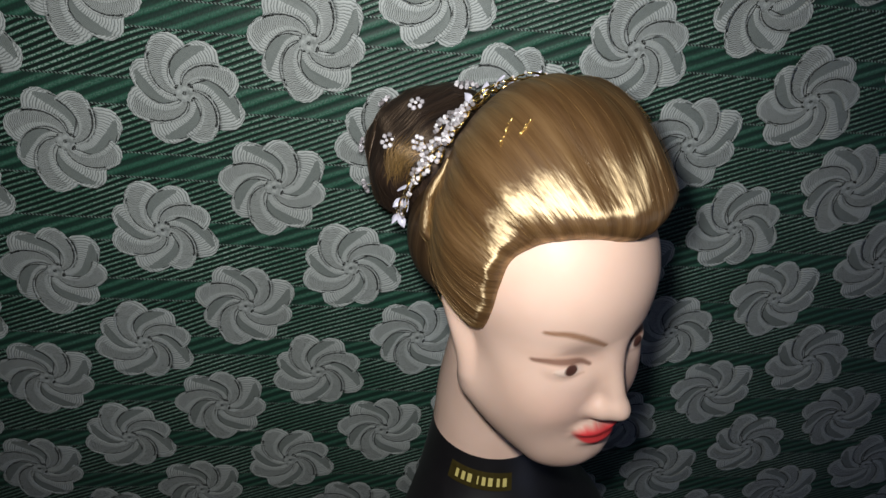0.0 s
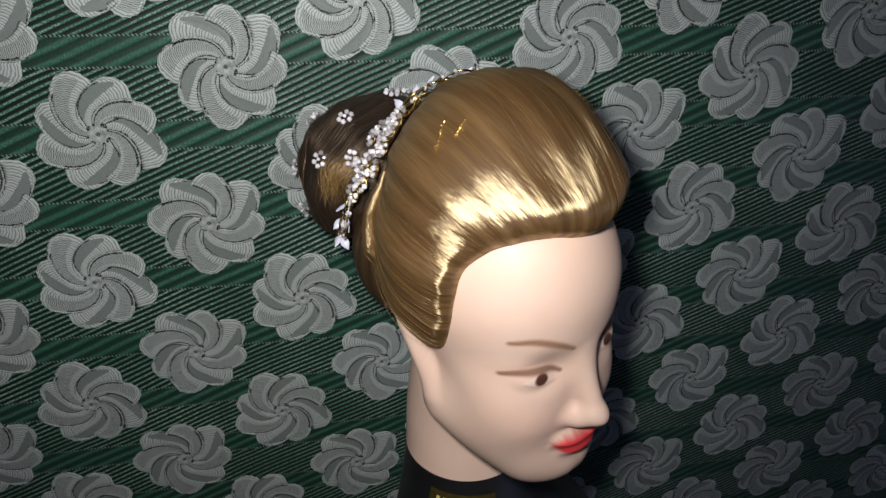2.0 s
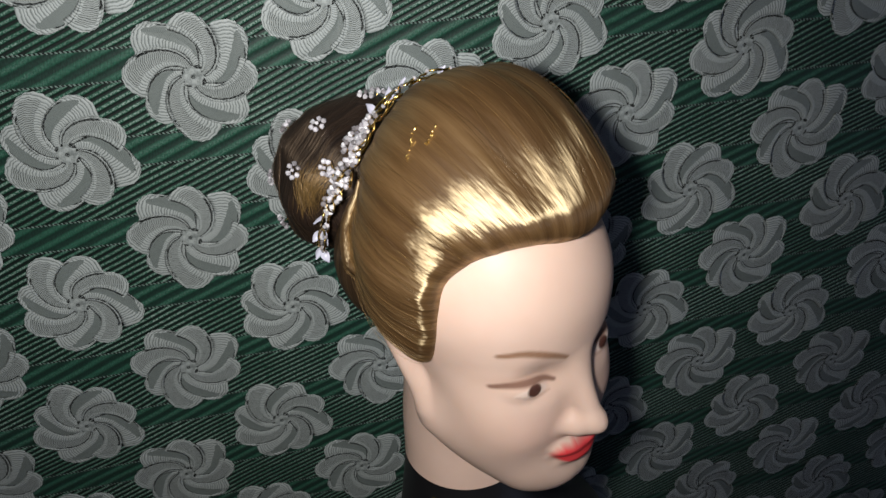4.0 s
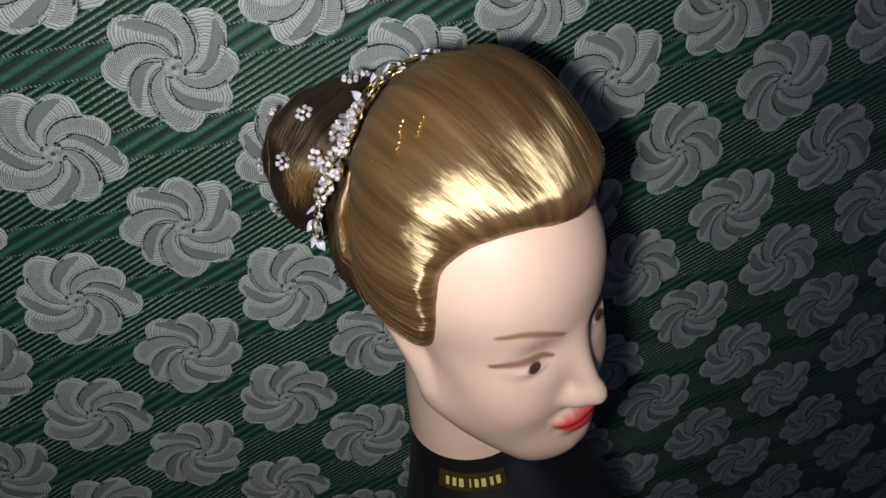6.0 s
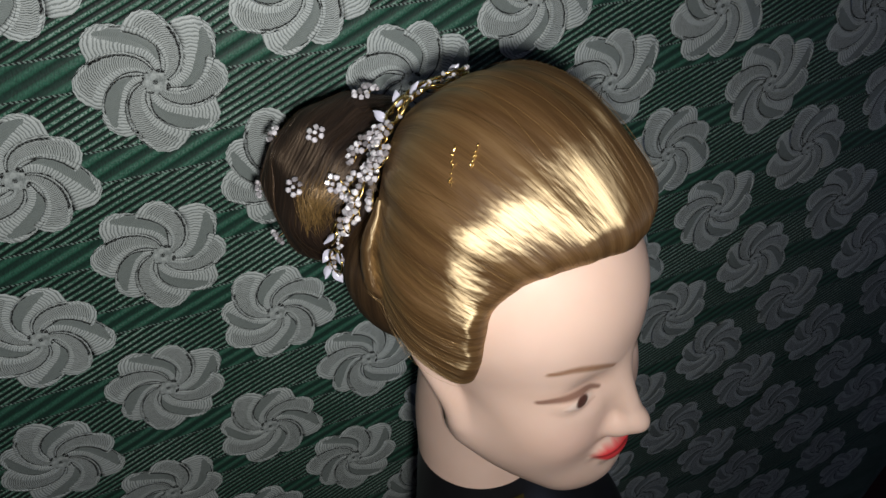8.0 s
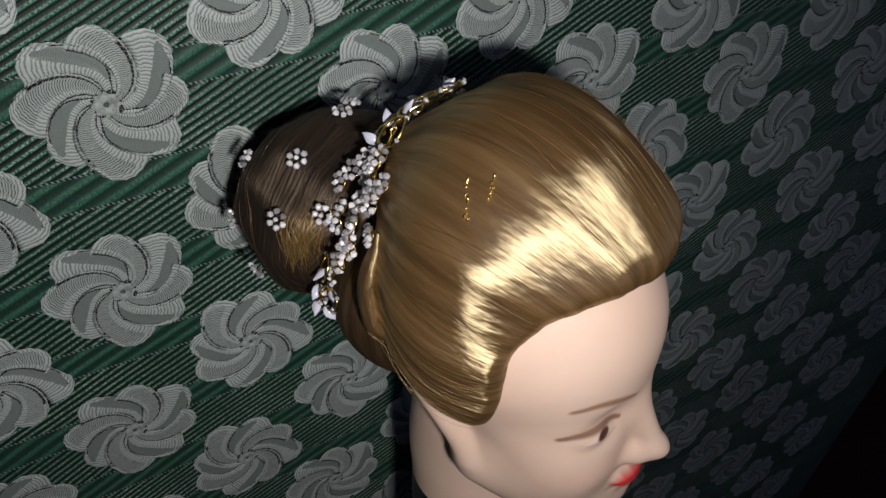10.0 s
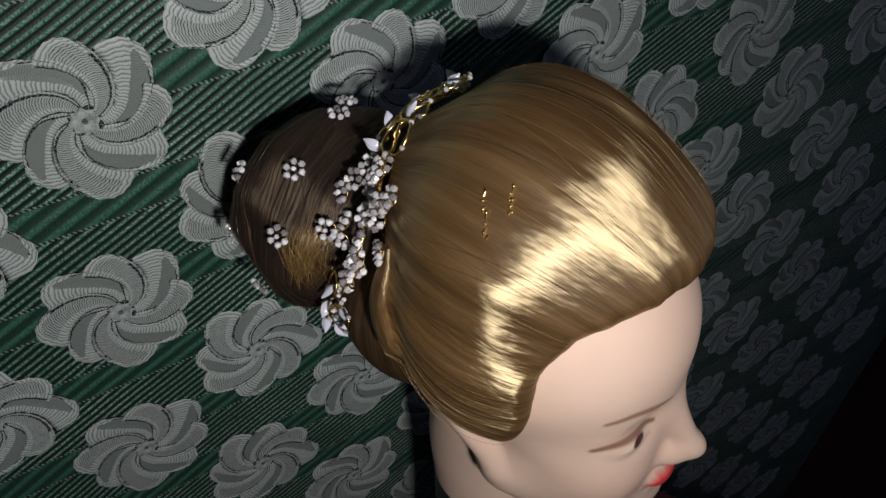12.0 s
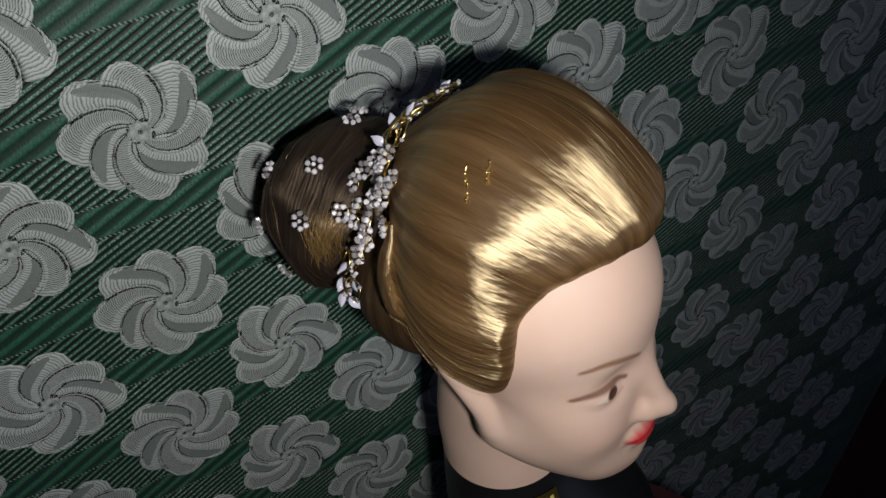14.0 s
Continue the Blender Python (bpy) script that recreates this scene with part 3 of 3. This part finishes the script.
def side_lock(way):
    """A rounded lock along the rear edge of the front hair, from above the ear to the vine."""
    k = np.linspace(0, 1, 90)
    s = 0.035 + 0.30 * k
    path = front_hair(s if way < 0 else 1 - s, 0.83 + 0.05 * np.sin(math.pi * k), 0.0)
    tan = np.gradient(path, axis=0)
    tan /= np.linalg.norm(tan, axis=1, keepdims=True)
    out = path - C0
    out -= tan * (out * tan).sum(1, keepdims=True)
    out /= np.linalg.norm(out, axis=1, keepdims=True)
    side = np.cross(tan, out)
    a = np.linspace(0, 2 * math.pi, 28)
    wide = (0.0025 + 0.0075 * np.sin(math.pi * np.clip(k * 0.9 + 0.08, 0, 1)) ** 0.8)[None, :, None]
    ring = path[None] + wide * (np.cos(a)[:, None, None] * side[None] + 0.42 * np.sin(a)[:, None, None] * out[None])
    uu, vv = np.meshgrid(0.1 * np.linspace(0, 1, 28), k, indexing="ij")
    return grid_mesh("side_lock", ring, uv=np.stack([uu, vv], -1))


for way in (-1, 1):
    part("side_lock", side_lock(way), HAIR, wig)


def ball(c, r, nu=96, nv=64, cut=None, bumps=0.0):
    u, v = np.meshgrid(np.linspace(0, 2 * math.pi, nu), np.linspace(0.02, math.pi - 0.02, nv), indexing="ij")
    k = 1 + bumps * np.sin(5 * u + 3 * v) * np.sin(v)
    return np.stack([c[0] + r[0] * k * np.sin(v) * np.sin(u), c[1] + r[1] * k * np.sin(v) * np.cos(u), c[2] + r[2] * k * np.cos(v)], -1)


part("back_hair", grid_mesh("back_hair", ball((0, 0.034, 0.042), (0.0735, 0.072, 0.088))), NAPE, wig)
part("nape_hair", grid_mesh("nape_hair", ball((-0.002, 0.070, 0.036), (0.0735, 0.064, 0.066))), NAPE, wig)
BUN_C, BUN_R = np.array([-0.007, 0.142, 0.077]), np.array([0.070, 0.064, 0.063])


def bun_point(a, b, lift=0.0):
    """Place on the coiled bun: a round its axis, b from its foot to its end."""
    r = np.sin(b)
    k = 1 + 0.035 * np.sin(3 * a + 5 * b) + 0.015 * np.sin(11 * a - 4 * b)
    d = np.stack([r * np.sin(a) * k, -np.cos(b), r * np.cos(a) * k], -1)
    return BUN_C + d * (BUN_R + np.asarray(lift)[..., None])


aa, bb = np.meshgrid(np.linspace(0, 2 * math.pi, 120), np.linspace(0.05, math.pi - 0.03, 70), indexing="ij")
part("bun", grid_mesh("bun", bun_point(aa, bb), uv=np.stack([bb / math.pi, aa / 6.28 * 3], -1)), HAIR_DARK, wig)


# ---- loose strands over the surfaces ----
hr = np.random.RandomState(7)


def front_strands(count, lift_lo, lift_hi, v_lo, v_hi, n=22):
    lines = []
    for _ in range(count):
        s0 = hr.uniform(0.01, 0.99)
        a = hr.uniform(0.0, v_lo)
        b = min(0.985, a + hr.uniform(0.5, 1.0) * (v_hi - a))
        v = np.linspace(a, b, n)
        s = np.clip(s0 + hr.normal(0, 0.006) * np.sin(v * hr.uniform(2, 6)) + hr.normal(0, 0.004) * v, 0, 1)
        lift = hr.uniform(lift_lo, lift_hi) * np.sin(math.pi * np.linspace(0.04, 0.96, n)) ** 0.6
        lines.append(front_hair(s, v, lift))
    return lines


lines = front_strands(170, 0.0000, 0.0007, 0.10, 1.0)
tagged(part("loose_hair", tube_mesh("loose_hair", lines, [hr.uniform(0.00006, 0.00012) for _ in lines], 3), STRAND, wig), kind="stuff")
lines = front_strands(80, 0.001, 0.004, 0.8, 1.0, 16)
tagged(part("flyaway_hair", tube_mesh("flyaway_hair", lines, [0.0001] * len(lines), 3), STRAND, wig), kind="stuff")
lines = []
for _ in range(240):
    a0, b0, turn = hr.uniform(0, 6.28), hr.uniform(0.3, 2.9), hr.uniform(0.5, 1.6)
    k = np.linspace(0, 1, 18)
    lines.append(bun_point(a0 + turn * k, np.clip(b0 + 0.25 * k * hr.normal(0, 1), 0.1, 3.0), hr.uniform(0.0001, 0.0012) * np.sin(math.pi * k)))
tagged(part("bun_loose_hair", tube_mesh("bun_loose_hair", lines, [hr.uniform(0.00008, 0.0002) for _ in lines], 3), STRAND_DARK, wig), kind="stuff")

# golden strands stand in for the highlight on the bun
lines = []
for _ in range(170):
    k = np.linspace(0, 1, 18)
    a0, b0 = -1.25 + hr.normal(0, 0.11), 1.12 + hr.normal(0, 0.10)
    lines.append(bun_point(a0 + 0.5 * (k - 0.5) * hr.uniform(0.5, 1.2), b0 + 0.12 * k * hr.normal(0, 1), 0.0006 + hr.uniform(0.0002, 0.0012) * np.sin(math.pi * k)))
tagged(part("bun_highlight", tube_mesh("bun_highlight", lines, [hr.uniform(0.00012, 0.00028) for _ in lines], 3), STRAND, wig, "lighter golden strands standing in for the highlight on the dark bun"), kind="stuff")


# ================= jewellery =================
def stone_mesh(r):
    bm = bmesh.new()
    bmesh.ops.create_icosphere(bm, subdivisions=1, radius=r)
    for v in bm.verts:
        v.co += Vector(noise.noise_vector(v.co * 900)) * r * 0.18
    me = bpy.data.meshes.new("stone")
    bm.to_mesh(me)
    bm.free()
    me.materials.append(PEARL)
    return me


STONE, SEED = stone_mesh(0.0022), stone_mesh(0.0016)


def facing(p, out, spin=0.0):
    """A pose at p whose z looks along out."""
    return Matrix.Translation(p) @ Vector(out).to_track_quat("Z", "Y").to_matrix().to_4x4() @ pose(0, 0, 0, 0, 0, spin)


def blossom(parent, name, m):
    """Six stones round a seventh, on a wire cup."""
    ob = new(name)
    ob.parent = parent
    ob.matrix_local = m
    for k in range(6):
        st = new("stone", STONE)
        st.parent = ob
        a = math.pi * k / 3
        st.matrix_local = pose(0.0052 * math.cos(a), 0.0052 * math.sin(a), 0.001, 0, 0, 60 * k)
    st = new("stone", SEED)
    st.parent = ob
    st.location = (0, 0, 0.0022)
    cup = part("cup", tube_mesh("cup", [[(0.0052 * math.cos(a), 0.0052 * math.sin(a), -0.0012) for a in np.linspace(0, 6.28, 15)]], [0.0006]), GOLD, ob)
    return ob


# ---- flower pins in the bun ----
for px, py, pz in ((.003, .134, .142), (-.038, .133, .125), (-.041, .170, .115), (-.060, .131, .102), (-.067, .162, .053), (-.062, .186, .080), (.022, .142, .143)):
    d = (np.array([px, py, pz]) - BUN_C) / BUN_R
    d /= np.linalg.norm(d)
    p = BUN_C + d * (BUN_R * 1.03 + 0.002)
    pin = tagged(new("hair_pin"), "small rhinestone flower pin stuck in the bun", "hair pin", "flower pins in the bun")
    pin.matrix_world = facing((p[0], p[1], p[2] + EYE_LEVEL), d / BUN_R, hr.uniform(0, 60))
    for k in range(6):
        st = new("stone", STONE)
        st.parent = pin
        a = math.pi * k / 3
        st.matrix_local = pose(0.0052 * math.cos(a), 0.0052 * math.sin(a), 0.001, 0, 0, 60 * k)
    st = new("stone", SEED)
    st.parent = pin
    st.location = (0, 0, 0.0022)
    part("shank", tube_mesh("shank", [[(0, 0, 0.001), (0, 0, -0.006), (0.0006, 0, -0.014)]], [0.0006]), GOLD, pin)

# ---- hair vine ----
vine = tagged(new("hair_vine"), "gold wire hair vine with rhinestone blossoms and opal leaves", "hair vine")
vine.location = (0, 0, EYE_LEVEL)
STEM = spline([(.038, .060, .152), (.020, .068, .152), (.000, .078, .147), (-.022, .083, .138), (-.042, .083, .121), (-.058, .086, .100), (-.068, .089, .078), (-.073, .092, .058), (-.073, .094, .042)], 120)


HAIR_AT = front_hair(ss, vs).reshape(-1, 3)[::3] - C0
HAIR_R = np.linalg.norm(HAIR_AT, axis=1)
HAIR_WAY = HAIR_AT / HAIR_R[:, None]


def clear_of_hair(p, gap):
    """Lifts a place that lies inside the bun or the front hair out of it."""
    d = (p - BUN_C) / BUN_R
    k = np.linalg.norm(d)
    if k < 1.03:
        p = BUN_C + d / k * (BUN_R * 1.03 + gap)
    q = p - C0
    r = np.linalg.norm(q)
    near = HAIR_WAY @ (q / r)
    i = int(near.argmax())
    if near[i] > 0.998 and r < HAIR_R[i] + gap:
        p = C0 + q / r * (HAIR_R[i] + gap)
    return p


def on_stem(t, side=0.0, out=0.0):
    i = int(min(118, max(0, t * 119)))
    side += -0.010 * math.sin(math.pi * min(1.0, t * 1.15)) + 0.048 * max(0.0, t - 0.75)
    p, tan = STEM[i], STEM[min(119, i + 1)] - STEM[max(0, i - 1)]
    tan = tan / np.linalg.norm(tan)
    n = p - np.array([0, 0.045, 0.05])
    n -= tan * (n @ tan)
    n /= np.linalg.norm(n)
    b = np.cross(tan, n)
    return clear_of_hair(p + b * side + n * (out + 0.0035 + (0.003 if t < 0.4 else 0.0)), 0.002 + out + (0.003 if t < 0.4 else 0.0)), n, b, tan


part("stem", tube_mesh("stem", [[on_stem(t, 0.0012 * math.sin(t * 60), 0.0012 * math.cos(t * 60))[0] for t in np.linspace(0, 1, 110)],
                                [on_stem(t, -0.0012 * math.sin(t * 55), -0.001 * math.cos(t * 55))[0] for t in np.linspace(0.02, 0.98, 110)]], [0.0009, 0.0008], 5), GOLD, vine)
for k in range(21):
    t = 0.40 + 0.25 * (k / 20) + hr.uniform(-0.02, 0.02)
    wide = 0.028 * math.sin(math.pi * (0.1 + 0.85 * k / 20))
    side = hr.uniform(-0.032, 0.034) * (0.35 + 0.65 * wide / 0.028)
    p, n, b, tan = on_stem(t, side, hr.uniform(0.002, 0.008))
    blossom(vine, "blossom", facing(p, n + 0.3 * hr.normal(0, 1, 3), hr.uniform(0, 60)))


def leaf_mesh():
    rows = []
    for k in range(11):
        f = k / 10
        w = 0.0031 * math.sin(math.pi * f ** 0.8) + 0.0002
        rows.append([(w * c, 0.0115 * f, 0.0012 * (1 - abs(c)) + 0.0012 * math.sin(3 * f)) for c in (-1, -0.5, 0, 0.5, 1)])
    me = grid_mesh("leaf", np.array(rows))
    me.polygons.foreach_set("use_smooth", [True] * len(me.polygons))
    me.materials.append(OPAL)
    return me


LEAF = leaf_mesh()
for t, side, turn in ((0.04, 0.006, 40), (0.12, -0.007, -50), (0.17, 0.008, 60), (0.27, -0.009, -40), (0.30, 0.009, 30), (0.36, 0.006, 70), (0.74, 0.008, 150), (0.78, -0.006, 200), (0.84, 0.007, 140), (0.90, -0.006, 210), (0.96, 0.005, 170)):
    p, n, b, tan = on_stem(t, side, 0.002)
    lf = new("leaf", LEAF)
    lf.parent = vine
    lf.matrix_local = facing(p, 0.5 * n + np.array([-0.6, -0.55, 0.45]), turn + hr.uniform(-20, 20)) @ pose(0, 0, 0, hr.uniform(-25, 45), hr.uniform(-40, 40), 0)
for t, sd in ((0.03, 0.008), (0.05, 0.006), (0.10, -0.007), (0.13, -0.010), (0.17, 0.009), (0.21, 0.006), (0.24, -0.010), (0.30, 0.008), (0.33, -0.009), (0.75, 0.008), (0.82, -0.008), (0.90, 0.007)):
    pts, rim = [], []
    for a in np.linspace(0, 2 * math.pi, 24):
        p, n, b, tan = on_stem(t + 0.05 * math.cos(a), 1.3 * sd * (1 - math.sin(a)), 0.003 + 0.002 * math.sin(a))
        pts.append(p)
    part("wire_loop", tube_mesh("wire_loop", [pts], [0.00085], 5), GOLD, vine)
    for q in pts[14:22:5]:
        st = new("stone", SEED)
        st.parent = vine
        st.matrix_local = facing(q, q - C0, hr.uniform(0, 360))
for k in range(34):
    t = hr.uniform(0.0, 0.36) if k < 9 else hr.uniform(0.72, 1.0)
    p, n, b, tan = on_stem(t, hr.uniform(-0.008, 0.008), hr.uniform(0.0, 0.003))
    st = new("stone", SEED)
    st.parent = vine
    st.matrix_local = facing(p, n, hr.uniform(0, 360))

# ---- wavy grips showing between the hairs ----
for s0, s1, v0, v1 in ((0.403, 0.430, 0.448, 0.525), (0.423, 0.440, 0.440, 0.480)):
    v = np.linspace(v0, v1, 60)
    grip = tagged(new("hair_grip"), "thin wavy golden hair grip half hidden in hair", "hair grip", "hair grips")
    grip.location = (0, 0, EYE_LEVEL)
    part("wire", tube_mesh("wire", [front_hair(np.linspace(s0, s1, 60) + 0.002 * np.sin(np.linspace(0, 30, 60)), v, -0.0002 + 0.0010 * np.sin(np.linspace(0, 44, 60)) + 0.0005 * np.sin(np.linspace(0, 17, 60)))], [0.0005], 5), GOLD, grip)
